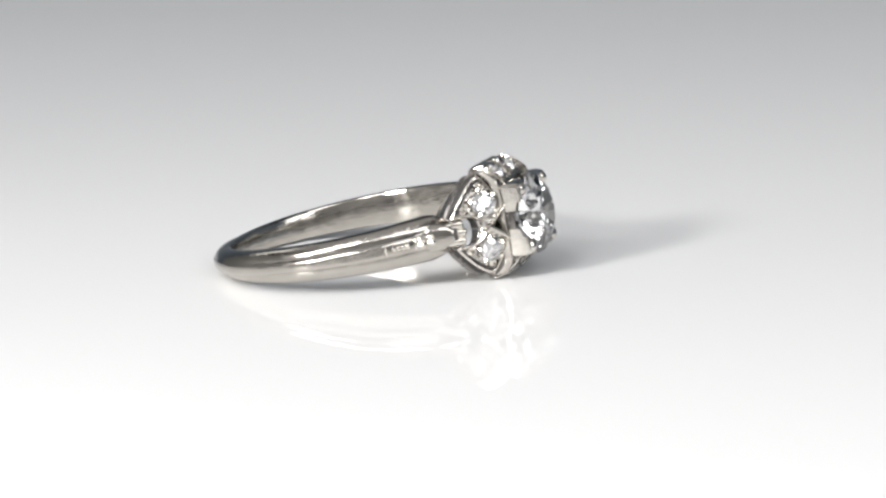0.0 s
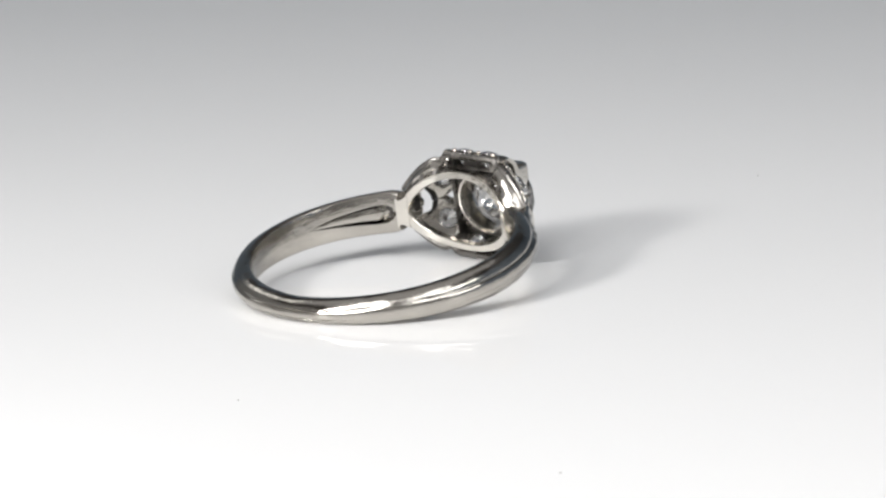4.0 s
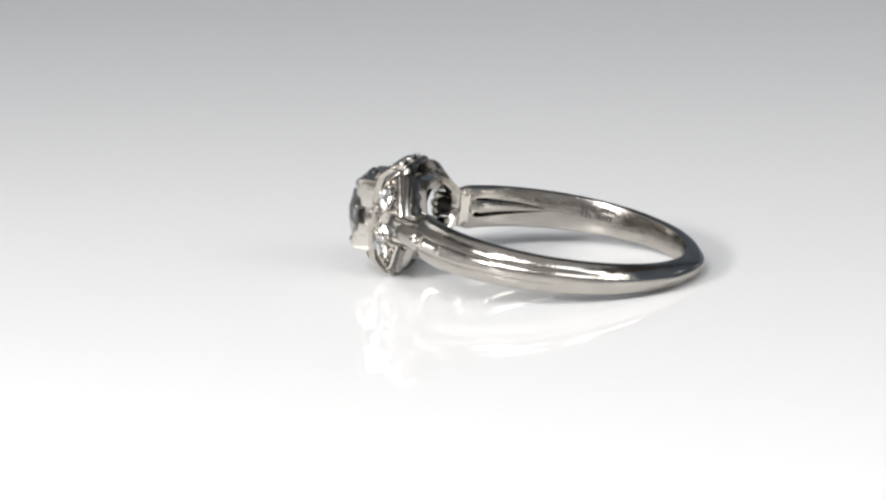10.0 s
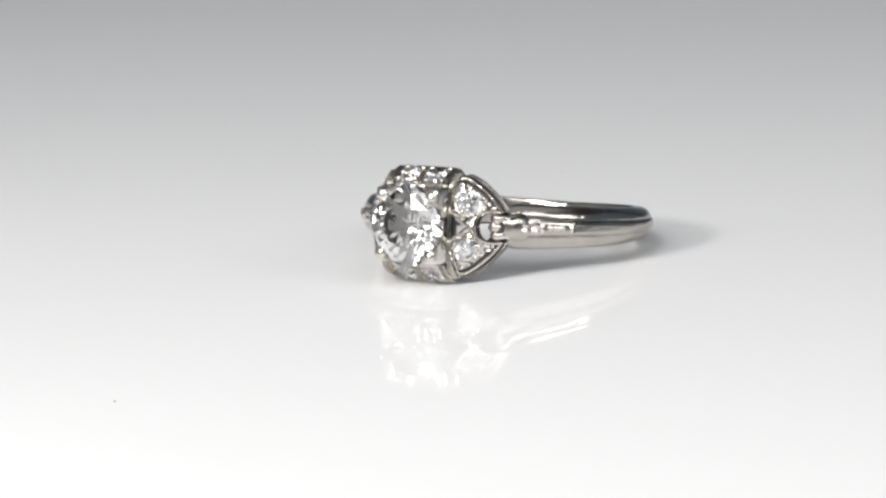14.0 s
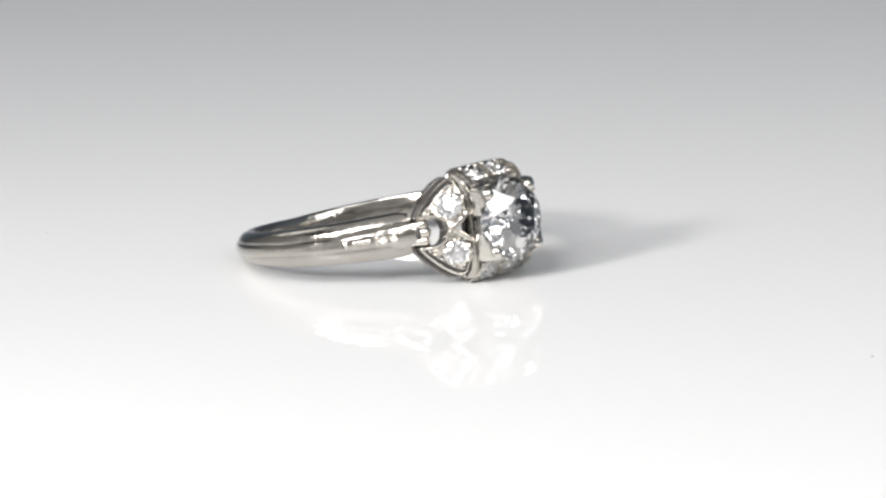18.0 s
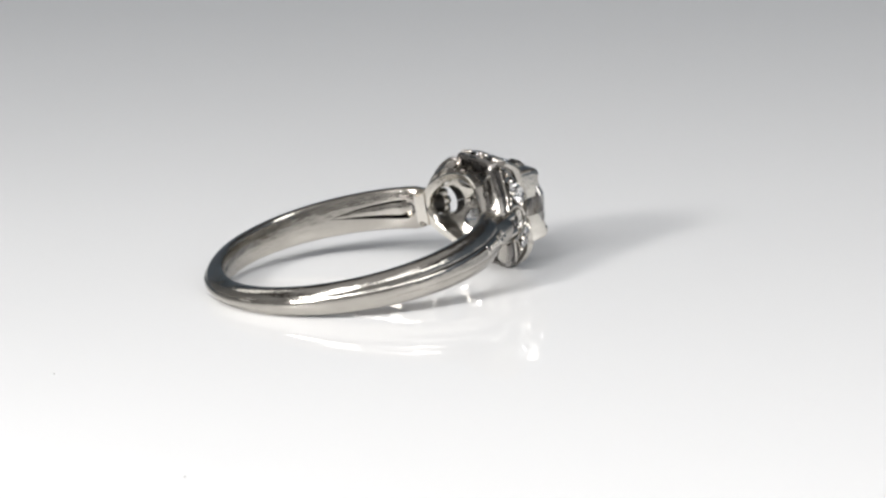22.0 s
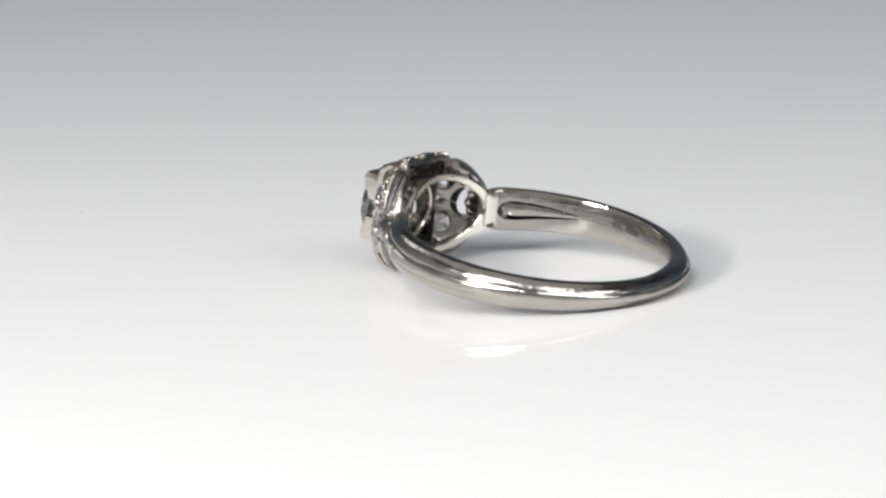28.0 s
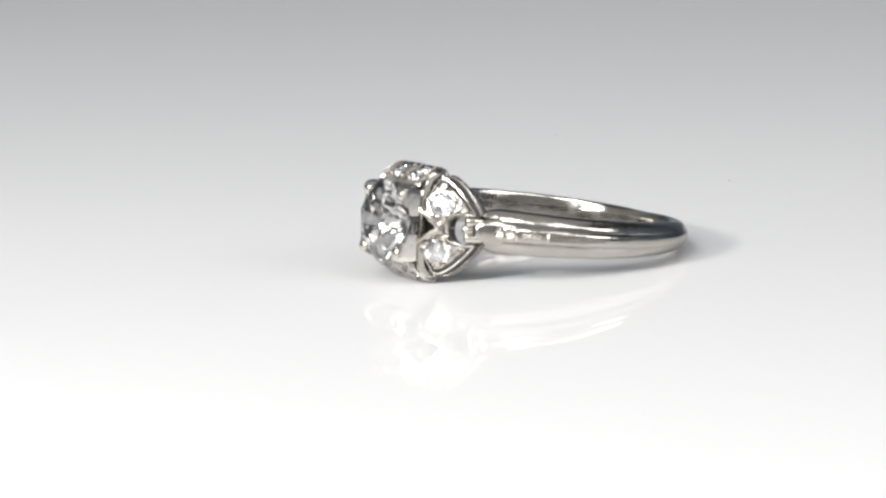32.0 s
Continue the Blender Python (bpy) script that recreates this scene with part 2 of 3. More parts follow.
# shoulders: raised engraved bar, beads and three-lobed tip, on both sides
for sx in (-1, 1):
    def q(deg, r, z, sx=sx):
        a = radians(deg)
        return (sx * r * math.cos(a), r * math.sin(a), z)
    bm = bmesh.new()
    rows = []
    for i in range(25):
        u = i / 24
        deg = 55.6 - 8.6 * u
        w = 0.20 + 0.15 * abs(math.sin(2 * math.pi * u)) ** 0.7
        top = 9.60 + 0.24 * abs(math.sin(2 * math.pi * u)) ** 0.6 * (1 - u * 0.4)
        rows.append([q(deg, 9.1, -w), q(deg, top - 0.12, -w), q(deg, top, -0.5 * w), q(deg, top - 0.08, 0), q(deg, top, 0.5 * w), q(deg, top - 0.12, w), q(deg, 9.1, w)])
    loft(bm, rows)
    part("engraved_bar", bm, BRIGHT, shank, "raised bright-cut bar on the shoulder")
    for k in range(4):
        bm = bmesh.new()
        ball(bm, q(43.4 - 1.8 * k, 9.53 - 0.01 * k, 0.0), 0.23 - 0.015 * k, 1.0, 10, 7)
        part("bead", bm, BRIGHT, shank)
    for deg in (46.6, 34.6):
        bm = bmesh.new()
        g = 1.0 if deg > 40 else 0.8
        tube(bm, [q(deg + lean, r, g * z) for lean, r, z in ((0.5, 9.30, -0.50), (0.2, 9.42, -0.36), (0, 9.53, -0.20), (0, 9.58, 0.0), (0, 9.53, 0.20), (0.2, 9.42, 0.36), (0.5, 9.30, 0.50))], [0.04, 0.10, 0.14, 0.15, 0.14, 0.10, 0.04], 8)
        part("collar", bm, BRIGHT, shank, "raised cross ridge on the shoulder")
    # wire coloured black for the shade in the notch
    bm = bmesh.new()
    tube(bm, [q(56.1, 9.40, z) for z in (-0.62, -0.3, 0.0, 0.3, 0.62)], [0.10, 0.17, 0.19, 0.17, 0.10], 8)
    part("notch", bm, RECESS_AND_STAMP, shank, "black-painted shade in the notch behind the tip")
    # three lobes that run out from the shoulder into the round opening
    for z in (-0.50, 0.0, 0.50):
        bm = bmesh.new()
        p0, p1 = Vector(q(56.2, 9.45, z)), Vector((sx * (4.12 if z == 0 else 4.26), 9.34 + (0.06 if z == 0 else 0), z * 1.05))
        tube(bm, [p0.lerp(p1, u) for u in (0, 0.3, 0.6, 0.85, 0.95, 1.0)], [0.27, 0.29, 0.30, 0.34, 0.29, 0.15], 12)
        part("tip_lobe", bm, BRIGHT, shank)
    # core under the tip, coloured black as its shaded underside
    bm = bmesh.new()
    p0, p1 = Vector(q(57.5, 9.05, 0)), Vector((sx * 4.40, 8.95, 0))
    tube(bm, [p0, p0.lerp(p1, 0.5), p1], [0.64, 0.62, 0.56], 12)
    part("tip_core", bm, RECESS_AND_STAMP, shank, "underside of the tip, shade painted black")
    bm = bmesh.new()
    p0, p1 = Vector(q(50.5, 8.98, 0)), Vector((sx * 4.62, 8.98, 0))
    along = (p1 - p0).normalized()
    out = Vector((-along.y, along.x, 0))
    rows = []
    for u, hz, hr in ((0, 0.80, 0.40), (0.25, 0.90, 0.47), (0.5, 0.88, 0.47), (0.7, 0.80, 0.44), (0.85, 0.66, 0.38), (0.95, 0.46, 0.28), (1.0, 0.22, 0.14)):
        c = p0.lerp(p1, u)
        rows.append([c + out * hr * math.cos(k * math.pi / 8) + Vector((0, 0, hz * math.sin(k * math.pi / 8))) for k in range(16)])
    loft(bm, rows)
    part("tip_base", bm, PLATINUM, shank, "rounded end of the shoulder under the lobes")
    # waisted pad that joins the band to the gallery rim
    bm = bmesh.new()
    rows = []
    for deg, h in ((57.0, 1.02), (57.4, 0.97), (58.0, 0.86), (58.8, 0.83), (60.0, 0.88), (61.4, 1.0), (62.5, 1.12)):
        rows.append([q(deg, 8.27, -h), q(deg, 8.24, 0), q(deg, 8.27, h), q(deg, 8.75, h), q(deg, 8.85, 0), q(deg, 8.75, -h)])
    loft(bm, rows)
    part("junction_pad", bm, POLISH, shank)

    # raised rib that tapers down the outside of the shoulder
    bm = bmesh.new()
    rows = []
    for i in range(16):
        u = i / 15
        deg, w, top = 33.5 - 24.0 * u, 0.34 - 0.22 * u, 9.67 - 0.05 * u - 0.06 * u ** 3
        rows.append([q(deg, 9.2, -w), q(deg, top - 0.10, -w), q(deg, top, -0.7 * w), q(deg, top, 0.7 * w), q(deg, top - 0.10, w), q(deg, 9.2, w)])
    loft(bm, rows)
    part("shoulder_rib", bm, PLATINUM, shank, "raised tapering rib on the shoulder")
    # dark strip painting the shade of the hollow behind the shoulder, with rough lumps
    bm = bmesh.new()
    rows = []
    for i in range(12):
        deg = 55.4 - 8.0 * i / 11
        w = 0.50 * (1 - i / 11.0) ** 0.6 + 0.03
        rows.append([q(deg, R_IN + 0.42, -w), q(deg, R_IN + 0.42, w), q(deg, R_IN + 0.45, w), q(deg, R_IN + 0.45, -w)])
    loft(bm, rows)
    for deg, z, r in ((55.6, 0.26, 0.17), (54.4, -0.26, 0.20), (52.6, 0.22, 0.15), (51.2, -0.34, 0.12)):
        ball(bm, q(deg, R_IN + 0.50, z), r, 0.8, 7, 5)
    part("hollow_shade", bm, DARK_METAL, shank, "dark strip for shade, with rough lumps, in the band's hollow")

# maker's stamp inside the band: worn, plain strokes
for row, z in enumerate((0.62, 0.10)):
    for k in range(9):
        if (k + row) % 5 == 4:
            continue
        a = radians(2.0 - 2.0 * k)
        bm = bmesh.new()
        block(bm, -0.14, -0.02, -0.04, 0.012, -0.18, random.uniform(0.08, 0.19), 0)
        block(bm, 0.05, 0.14, -0.04, 0.012, random.uniform(-0.18, -0.02), 0.19, 0)
        bm.transform(Matrix.Translation(at(a, R_IN - 0.002, z)) @ Matrix.Rotation(a + math.pi / 2, 4, "Z"))
        part("stamp_stroke", bm, RECESS_AND_STAMP, shank, "dark worn stamp stroke")


# gallery rim against the finger
RIM_UP = 0.08


def rim_at(phi, a, b, k):
    c, s = math.cos(phi), math.sin(phi)
    return a * c, b * math.copysign(abs(s) ** k, s)


def cyl(x, r):
    return math.sqrt(max(0.1, r * r - x * x))


bm = bmesh.new()
rows = []
for i in range(72):
    phi = 2 * math.pi * i / 72
    xi, zi = rim_at(phi, 3.86, 2.24, 1.22)
    xo, zo = rim_at(phi, 4.40, 2.70, 1.12)
    zi, zo = zi + RIM_UP, zo + RIM_UP
    yi, yo = cyl(xi, 8.38), cyl(xo, 8.38)
    e = 0.07
    mix = lambda t: (xi + (xo - xi) * t, yi + (yo - yi) * t, zi + (zo - zi) * t)
    (xa, ya, za), (xb, yb, zb) = mix(0.1), mix(0.9)
    rows.append([(xa, ya, za), (xb, yb, zb), (xo, yo + e, zo), (xo, yo + 0.55, zo), (xb, yb + 0.62, zb), (xa, ya + 0.62, za), (xi, yi + 0.55, zi), (xi, yi + e, zi)])
loft(bm, rows, closed=True)
part("gallery_rim", bm, POLISH, ring, "pale oval gallery rim on the finger side")


# pierced wings: domed plates with leaf-shaped halves, round opening and kite opening
def dome(x, z):
    lift = 0.30 * max(0.0, (z - 1.2) / 2.2) ** 1.5 * max(0.0, 1 - (x - 2.2) / 1.6)
    return 12.45 - 0.150 * x * x - 0.175 * z * z + lift


def outline(x):
    u = max(0.0, min(1.0, (x - 2.2) / 2.55))
    return 0.95 + 2.28 * (1 - u ** 1.45) ** 0.80 - 0.30 * max(0.0, (2.75 - x) / 0.45) ** 2


def opening(x):
    if x < 3.34:
        return 0.95 * max(0.0, 1 - (x - 2.35) / 0.98) - 0.01
    if x < 3.55:
        return -0.01
    return max(-0.01, math.sqrt(max(0, 0.88 - (x - 4.46) ** 2)))


def flare(x, k, out):
    """A point of the wall behind the leaf: k from 0 at the plate to 1 at its back edge."""
    u = max(0.0, min(1.0, (x - 2.2) / 2.55))
    z = outline(x)
    return x + (0.22 * k + out) * u ** 3, dome(x, z) - 0.04 - 0.62 * k * (1 - 0.35 * u), z + ((0.02 + 0.14 * min(1.0, 2 * u)) * k ** 0.7 + out) * (1 - 0.6 * u ** 2)


def leaf_reach(cx, cz, ang):
    """How far the inside of the leaf reaches from its stone in a direction."""
    r = 0.80
    while r < 2.5:
        x, z = cx + r * math.cos(ang), cz + r * math.sin(ang)
        if x < 2.56 or x > 4.5 or z > outline(x) - 0.33 or z < opening(x) + 0.16:
            break
        r += 0.02
    return r


xs_w = [2.30, 2.45, 2.6, 2.8, 3.0, 3.2, 3.3, 3.42, 3.53, 3.58, 3.66, 3.76, 3.9, 4.05, 4.2, 4.35, 4.47, 4.57, 4.65, 4.70, 4.735]
for sx in (-1, 1):
    for sz in (-1, 1):
        bm = bmesh.new()
        rows = []
        for x in xs_w:
            lo, hi = opening(x), outline(x)
            zs = [lo + (hi - lo) * j / 9 for j in range(10)]
            dip = lambda z: 0.30 * math.sin(math.pi * (z - lo) / max(0.01, hi - lo)) ** 0.5 if lo < z < hi else 0.0
            front = [(sx * x, dome(x, z) - dip(z), sz * z) for z in zs]
            back = [(sx * x, dome(x, z) - 0.46, sz * z) for z in zs[::-1]]
            rows.append(front + back)
        loft(bm, rows)
        wing = part("wing", bm, CUT, ring, "pierced domed side plate of the head")
        # dull back of the plate
        bm = bmesh.new()
        rows = []
        for x in xs_w[1:-1]:
            lo, hi = opening(x) + 0.05, outline(x) - 0.05
            zs = [lo + (hi - lo) * j / 7 for j in range(8)]
            rows.append([(sx * x, dome(x, z) - 0.44, sz * z) for z in zs] + [(sx * x, dome(x, z) - 0.53, sz * z) for z in zs[::-1]])
        loft(bm, rows)
        backing = part("wing_back", bm, PLATINUM, wing, "dull grey back of the side plate")
        # raised milled edges of the leaf
        for edge, name in ((opening, "inner_edge"), (outline, "outer_edge")):
            bm = bmesh.new()
            tube(bm, [(sx * x, dome(x, edge(x)) - 0.02, sz * (edge(x) + (0.07 if edge is opening else -0.08))) for x in xs_w], 0.11, 8)
            part(name, bm, BRIGHT, wing)
        # worn beaded edge
        bm = bmesh.new()
        for k in range(15):
            x = 2.50 + 2.16 * (k / 14) ** 0.8
            ball(bm, (sx * x, dome(x, outline(x)) - 0.01, sz * (outline(x) - 0.09)), random.uniform(0.10, 0.15), 0.8, 6, 4)
        part("beaded_edge", bm, BRIGHT, wing, "worn beaded edge of the leaf", smooth=60)
        # black line in the groove between the leaf and its border, painting its shade
        inset = [(x, outline(x) - 0.24) for x in xs_w if outline(x) - 0.40 > opening(x) + 0.12]
        bm = bmesh.new()
        tube(bm, [(sx * x, dome(x, z) - 0.09, sz * z) for x, z in inset], 0.075, 6)
        part("leaf_groove", bm, RECESS_AND_STAMP, wing, "black line for the shade in the groove round the leaf")
        bm = bmesh.new()
        tube(bm, [(sx * 2.42, dome(2.42, z) - 0.03, sz * z) for z in (0.8, 1.2, 1.6, 2.0, 2.4, 2.8, 3.2)], 0.09, 8)
        part("side_edge", bm, BRIGHT, wing)
        # stone of the leaf in its beaded seat
        cx, cz = 3.20, 1.50
        n = Vector((sx * 2 * 0.150 * cx, 1, sz * 2 * 0.175 * cz)).normalized()
        c = Vector((sx * cx, dome(cx, cz), sz * cz))
        lean = n + Vector((0.10 * sz, 0, 0.08 * sx))
        gem("side_diamond", c - n * 0.02, lean, 0.82, wing, "small round side diamond", 11 * sx + 7 * sz)
        drill(wing, [(c, n, 0.78, 1.2)])
        drill(backing, [(c, n, 0.74, 1.6)])
        # bright-cut flutes that fan out from the stone to the rim of the leaf
        bm = bmesh.new()
        flutes = 30
        inner, outer, skirt = [], [], []
        for k in range(flutes):
            ang = 2 * math.pi * (k + random.uniform(-0.25, 0.25)) / flutes
            far = leaf_reach(cx, cz, ang)
            cut = random.uniform(0.20, 0.30) if k % 2 else random.uniform(0.0, 0.05)
            for ring_of, r, drop in ((inner, min(0.84, far), 0.07 + 0.5 * cut), (outer, far, 0.04 + cut), (skirt, far + 0.03, 0.34)):
                x, z = cx + r * math.cos(ang), cz + r * math.sin(ang)
                ring_of.append(bm.verts.new((sx * x, dome(x, z) - drop, sz * z)))
        for k in range(flutes):
            j = (k + 1) % flutes
            bm.faces.new((inner[k], inner[j], outer[k]))
            bm.faces.new((inner[j], outer[j], outer[k]))
            bm.faces.new((outer[k], outer[j], skirt[j], skirt[k]))
        part("bright_cut_fan", bm, BRIGHT, wing, "fluted bright-cut ground round the side stone", smooth=0)
        bm = bmesh.new()
        m = facing(c - n * 0.06, n)
        tube(bm, [m @ Vector((0.83 * math.cos(k * math.pi / 12), 0.83 * math.sin(k * math.pi / 12), -0.04)) for k in range(24)], 0.06, 6, True)
        part("seat", bm, BRIGHT, wing)
        for k in range(5):
            ang = 2 * math.pi * k / 5 + 0.4
            bm = bmesh.new()
            ball(bm, m @ Vector((0.85 * math.cos(ang), 0.85 * math.sin(ang), 0.06)), 0.15, 1.0, 6, 4)
            part("bead", bm, BRIGHT, wing, smooth=0)
        for bx, bz, br in ((4.36, 1.20, 0.15), (2.66, 2.62, 0.14), (3.78, 1.78, 0.12), (2.62, 1.05, 0.10), (4.08, 1.46, 0.13)):
            bm = bmesh.new()
            ball(bm, (sx * bx, dome(bx, bz) - 0.02, sz * bz), br, 0.6, 8, 6)
            part("bead", bm, BRIGHT, wing, smooth=0)
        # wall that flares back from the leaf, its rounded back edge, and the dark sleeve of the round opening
        # black of the wall and sleeve is shade put into their colour
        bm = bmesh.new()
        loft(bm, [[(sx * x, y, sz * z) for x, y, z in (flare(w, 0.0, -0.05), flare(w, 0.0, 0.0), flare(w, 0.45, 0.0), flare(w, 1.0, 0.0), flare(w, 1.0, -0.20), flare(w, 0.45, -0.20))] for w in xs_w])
        part("flared_wall", bm, RECESS_AND_STAMP, wing, "side wall behind the side plate edge, shade painted black")
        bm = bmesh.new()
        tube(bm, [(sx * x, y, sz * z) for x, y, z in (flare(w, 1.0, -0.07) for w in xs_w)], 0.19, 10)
        part("back_edge", bm, DIM_GALLERY, wing, "rounded back edge of the side plate")
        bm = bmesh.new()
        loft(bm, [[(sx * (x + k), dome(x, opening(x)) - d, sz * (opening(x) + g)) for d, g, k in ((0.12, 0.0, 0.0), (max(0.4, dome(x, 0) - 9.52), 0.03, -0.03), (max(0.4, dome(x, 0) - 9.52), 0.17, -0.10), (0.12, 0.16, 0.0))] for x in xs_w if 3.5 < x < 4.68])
        part("opening_sleeve", bm, RECESS_AND_STAMP, wing, "inside of the round opening, shade painted black")
        # smooth collar from the wing towards the gallery rim, on short posts with windows between them
        def collar(w, k, inner=0.0):
            x, yt, zt = flare(w, 0.95, -0.02)
            xr = min(4.36, x * 0.93)
            zr = max(0.45, 2.66 * max(0.0, 1 - (xr / 4.40) ** 2) ** 0.56) + RIM_UP * sz
            yb = cyl(xr, 8.33) + 0.40
            bulge = 0.16 * math.sin(math.pi * k)
            return sx * (x + (xr - x) * k + 0.3 * bulge), yt + (yb - yt) * k - 0.4 * bulge, sz * (zt + (zr - zt) * k + bulge - inner)
        bm = bmesh.new()
        loft(bm, [[collar(2.20 + 2.50 * i / 24, k, g) for k, g in ((0.0, 0.0), (0.2, 0.0), (0.42, 0.0), (0.64, 0.0), (0.64, 0.20), (0.42, 0.20), (0.2, 0.20), (0.0, 0.20))] for i in range(25)])
        part("gallery_collar", bm, PLATINUM, wing, "smooth curved collar under the side plate")
        # black sheet inside the collar, painting the shade of its hollow
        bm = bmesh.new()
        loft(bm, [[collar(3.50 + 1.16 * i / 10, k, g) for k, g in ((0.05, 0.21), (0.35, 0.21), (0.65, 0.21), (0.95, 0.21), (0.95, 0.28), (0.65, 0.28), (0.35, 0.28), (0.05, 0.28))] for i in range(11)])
        part("collar_shade", bm, RECESS_AND_STAMP, wing, "black sheet for the shade inside the collar")
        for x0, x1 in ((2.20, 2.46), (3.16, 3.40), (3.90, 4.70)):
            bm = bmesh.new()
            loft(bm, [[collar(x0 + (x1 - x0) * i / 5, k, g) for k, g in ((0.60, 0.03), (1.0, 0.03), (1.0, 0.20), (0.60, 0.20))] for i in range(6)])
            part("gallery_post", bm, DIM_GALLERY, wing)

# bars above and below the stone, two small diamonds each
for sz in (-1, 1):
    def prism(x0, x1, poly):
        bm = bmesh.new()
        return loft(bm, [[(x, y, sz * z) for y, z in poly] for x in (x0, x1)])
    bm = prism(-2.12, 2.12, [(9.62, 3.34), (9.80, 3.48), (10.05, 3.50), (10.45, 3.34), (10.95, 3.02), (11.42, 2.66), (11.60, 2.42), (11.4, 2.36), (9.85, 3.14)])
    bar = part("pave_bar", bm, CUT, ring, "stone-set bar along the edge of the head", smooth=30)
    for sx in (-1, 1):
        bm = bmesh.new()
        loft(bm, [[(sx * x, y, sz * (z - k * (z > 2.6))) for y, z in ((9.42, 3.05), (9.55, 3.32), (9.78, 3.50), (10.06, 3.54), (10.48, 3.39), (10.99, 3.06), (11.45, 2.70), (11.62, 2.40), (10.2, 2.3), (10.1, 2.3), (9.36, 2.55))] for x, k in ((1.72, 0.06), (1.77, 0), (1.86, 0), (1.91, 0.16), (1.96, 0), (2.04, 0), (2.09, 0.16), (2.14, 0.02), (2.20, 0.04), (2.25, 0.12))])
        cap = part("end_cap", bm, DIM_GALLERY, bar)
        for x in (1.80, 2.00, 2.17):
            bm = bmesh.new()
            tube(bm, [(sx * x, y, sz * z) for y, z in ((9.72, 3.46), (9.80, 3.53), (10.06, 3.56), (10.48, 3.41), (10.99, 3.08), (11.46, 2.72), (11.60, 2.46))], 0.045, 6)
            part("ridge", bm, BRIGHT, cap)
        n = Vector((sx * 0.04, 0.59, sz * 0.81)).normalized()
        c = Vector((sx * 0.98, 10.64, sz * 3.14))
        gem("bar_diamond", c, n, 0.86, bar, "small round diamond of the bar", 0)
        drill(bar, [(c, n, 0.83, 1.0)])
        m = facing(c - n * 0.03, n)
        for k in range(4):
            ang = math.pi / 4 + k * math.pi / 2
            bm = bmesh.new()
            ball(bm, m @ Vector((0.88 * math.cos(ang), 0.84 * math.sin(ang), 0.06)), 0.17)
            part("bead", bm, BRIGHT, bar)
        bm = bmesh.new()
        tube(bm, [(sx * 0.12, 9.75, sz * 3.48), (sx * 0.12, 10.05, sz * 3.53), (sx * 0.12, 10.45, sz * 3.39), (sx * 0.12, 10.95, sz * 3.07), (sx * 0.12, 11.44, sz * 2.70)], 0.085, 6)
        part("divider", bm, BRIGHT, bar)
    bm = bmesh.new()
    block(bm, -1.98, 1.98, 9.66, 9.76, min(sz * 2.72, sz * 3.34), max(sz * 2.72, sz * 3.34), 0.02)
    back_plate = part("back_plate", bm, DARK_METAL, bar, "dark pierced plate behind the stones of the bar")
    drill(back_plate, [((x, 9.7, sz * 3.04), (0, 1, 0), 0.50, 0.4) for x in (-1.0, 1.0)])
    bm = prism(-2.1, 2.1, [(8.80, 2.40), (9.0, 2.50), (9.45, 2.62), (9.50, 2.54), (9.3, 2.42), (8.9, 2.28)])
    part("gallery_wall", bm, DIM_GALLERY, bar)
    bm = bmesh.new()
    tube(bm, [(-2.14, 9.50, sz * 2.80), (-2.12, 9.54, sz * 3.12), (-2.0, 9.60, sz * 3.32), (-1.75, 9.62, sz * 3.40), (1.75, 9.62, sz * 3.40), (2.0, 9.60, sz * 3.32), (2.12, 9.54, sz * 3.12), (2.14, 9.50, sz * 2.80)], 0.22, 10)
    part("back_rail", bm, DIM_GALLERY, bar, "dark rounded back frame of the bar")

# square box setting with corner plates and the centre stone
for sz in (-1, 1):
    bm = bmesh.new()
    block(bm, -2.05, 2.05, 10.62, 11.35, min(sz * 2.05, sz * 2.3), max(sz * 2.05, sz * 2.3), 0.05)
    part("box_wall", bm, DIM_GALLERY, ring, "plain side of the square box setting")
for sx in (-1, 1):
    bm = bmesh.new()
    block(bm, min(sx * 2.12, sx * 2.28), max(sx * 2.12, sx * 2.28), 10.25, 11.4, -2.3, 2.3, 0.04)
    part("box_wall", bm, DIM_GALLERY, ring, "plain side of the square box setting")
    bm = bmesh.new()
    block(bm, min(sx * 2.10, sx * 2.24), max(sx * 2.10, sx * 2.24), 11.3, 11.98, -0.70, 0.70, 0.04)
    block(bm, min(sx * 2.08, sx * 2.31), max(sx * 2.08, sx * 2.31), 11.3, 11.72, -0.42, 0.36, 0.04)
    part("notch_plate", bm, DIM_GALLERY, ring, "dark stepped plate set back between the corner plates")
# ridged strap on each side, running from the upper bar to the lower one past the stone
STRAP = [(3.30, 10.62), (3.05, 10.98), (2.74, 11.30), (2.35, 11.42), (1.9, 11.48), (1.4, 11.50), (0.9, 11.50), (0.45, 11.50), (0.0, 11.50)]
for sx in (-1, 1):
    bm = bmesh.new()
    rows = []
    for z, y in STRAP + [(-z, y) for z, y in STRAP[-2::-1]]:
        rows.append([(sx * x, y + h, z) for x, h in ((2.06, -0.45), (2.06, -0.06), (2.10, 0.0), (2.20, 0.0), (2.24, -0.16), (2.31, -0.16), (2.34, 0.0), (2.39, -0.02), (2.42, -0.15), (2.45, -0.15), (2.48, -0.03), (2.51, -0.06), (2.51, -0.45))])
    loft(bm, rows)
    part("side_strap", bm, PLAIN, ring, "ridged strap between wing and box setting", smooth=30)
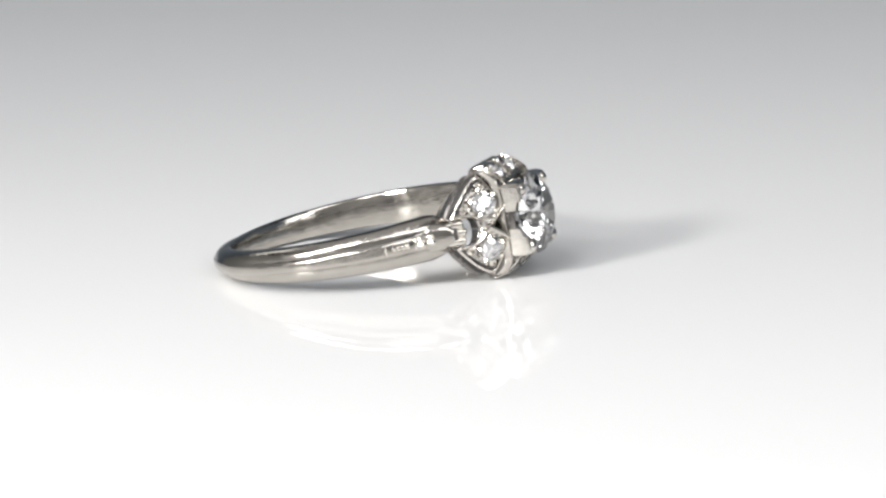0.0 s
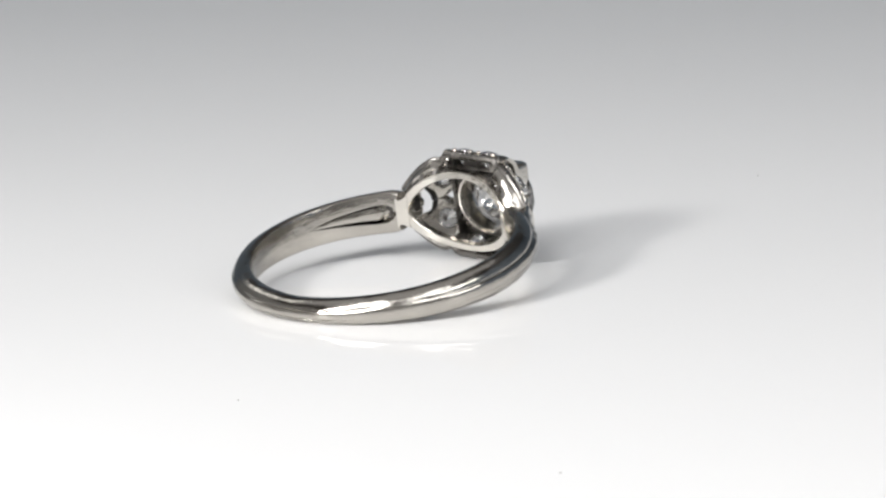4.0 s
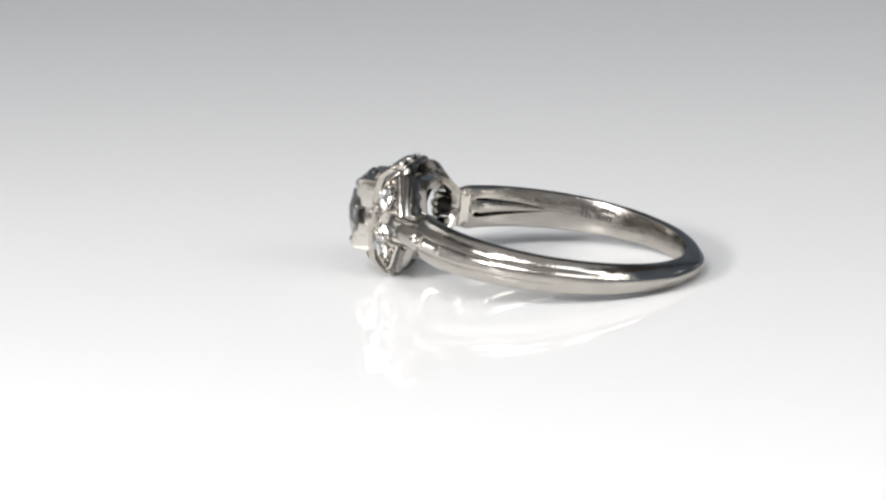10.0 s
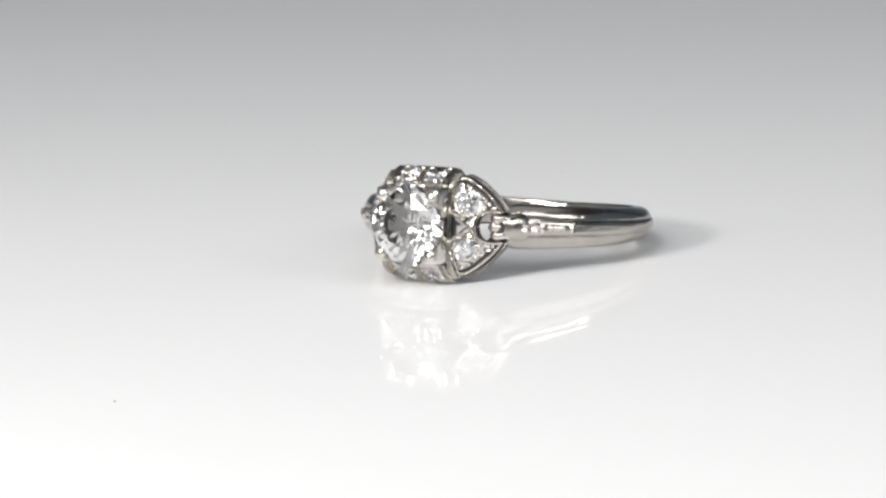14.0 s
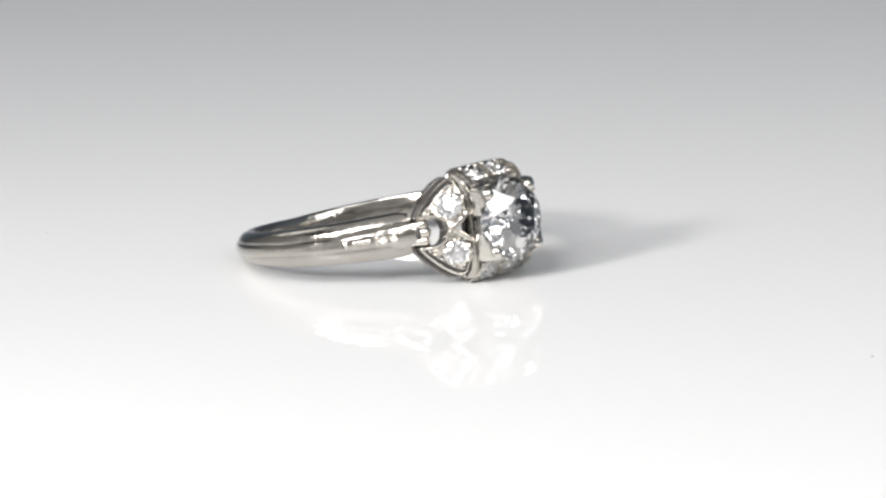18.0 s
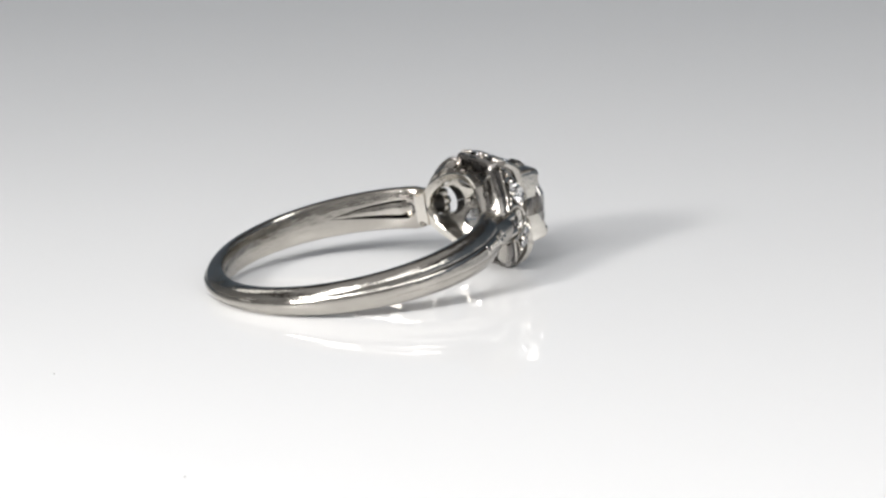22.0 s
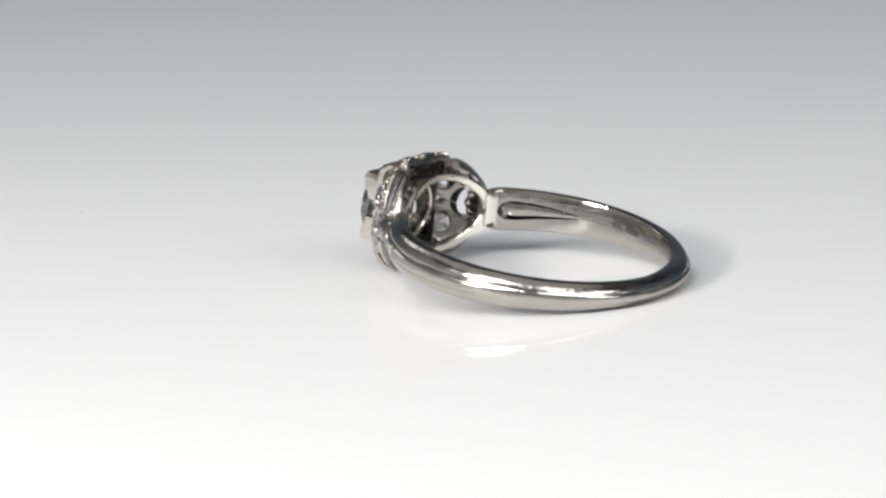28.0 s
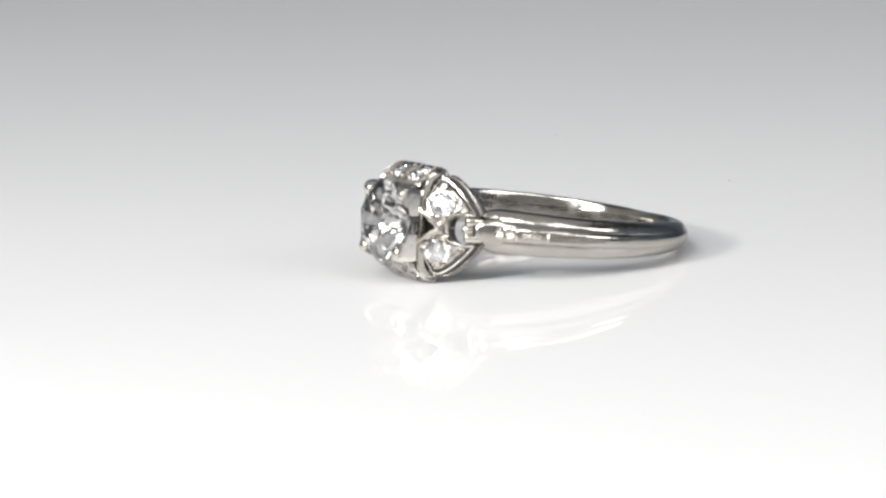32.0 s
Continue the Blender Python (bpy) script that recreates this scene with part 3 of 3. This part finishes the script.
for sx in (-1, 1):
    for sz in (-1, 1):
        bm = bmesh.new()
        rows = []
        for y, g, e in ((11.2, 1.0, 0.58), (12.2, 1.0, 0.60), (12.34, 0.995, 0.70), (12.56, 0.98, 1.10), (12.66, 0.955, 1.38), (12.72, 0.92, 1.58)):
            edge = [(2.34, e), (2.36, 1.98), (2.32, 2.24), (2.24, 2.32), (1.98, 2.40), (e, 2.38), (e, 2.12), (1.90, 2.12), (2.12, 1.90), (2.12, e)]
            rows.append([(sx * x * g, y, sz * z * g) for x, z in edge])
        loft(bm, rows)
        prong = part("corner_prong", bm, POLISH, ring, "folded corner plate that grips the centre stone", smooth=18)
        bm = bmesh.new()
        ball(bm, (sx * 1.80, 12.72, sz * 1.84), 0.38, 0.55, 12, 8)
        part("claw", bm, BRIGHT, prong)
bm = bmesh.new()
tube(bm, [(1.98 * math.cos(k * math.pi / 20), 10.55, 1.98 * math.sin(k * math.pi / 20)) for k in range(40)], 0.16, 8, True)
part("stone_seat", bm, BRIGHT, ring, "round bearing ring under the centre stone")
gem("centre_diamond", (0, 12.46, 0), (0, 1, 0), 2.62, ring, "large round old-cut centre diamond, sparkling", 9, 8, 0.03)

# specks of dust on the turning table top
specks = []
for x, y, r in ((32.9, -33.2, 0.08), (9.4, -31.1, 0.07), (0.7, 35.0, 0.10)):
    bm = bmesh.new()
    bmesh.ops.create_icosphere(bm, subdivisions=1, radius=r)
    for v in bm.verts:
        v.co += Vector((random.uniform(-1, 1), random.uniform(-1, 1), 0)) * r * 0.3
        v.co.z = max(0.0, v.co.z * 0.5 + r * 0.3)
    bm.transform(Matrix.Scale(0.001, 4) @ Matrix.Translation((x, y, 0)))
    specks.append(tagged(part("dust_speck", bm, DUST, None, "tiny grey dust speck on the white table top", smooth=60, m=None), "", "dust", "dust on the table top"))

# ---- movement: the turntable carries the ring round, and it creeps a little backwards on it ----
TURN, START = 18.696, -113.62


def motions():
    rows = []
    for k in range(65):
        t = k / 2
        a = START + TURN * t + 0.5 * max(0.0, 1 - t / 3)
        s = (t - 10) / 20
        ox, oy = 0.057 * s * 0.001, -0.322 * s * 0.001
        c, n = math.cos(radians(a)), math.sin(radians(a))
        rows.append((t, pose(ox * c - oy * n, ox * n + oy * c, 0, 0, 0, a)))
    walk(ring, rows)
    for speck in specks:
        walk(speck, [(k / 2, pose(0, 0, 0, 0, 0, START + TURN * k / 2)) for k in range(65)])


motions()
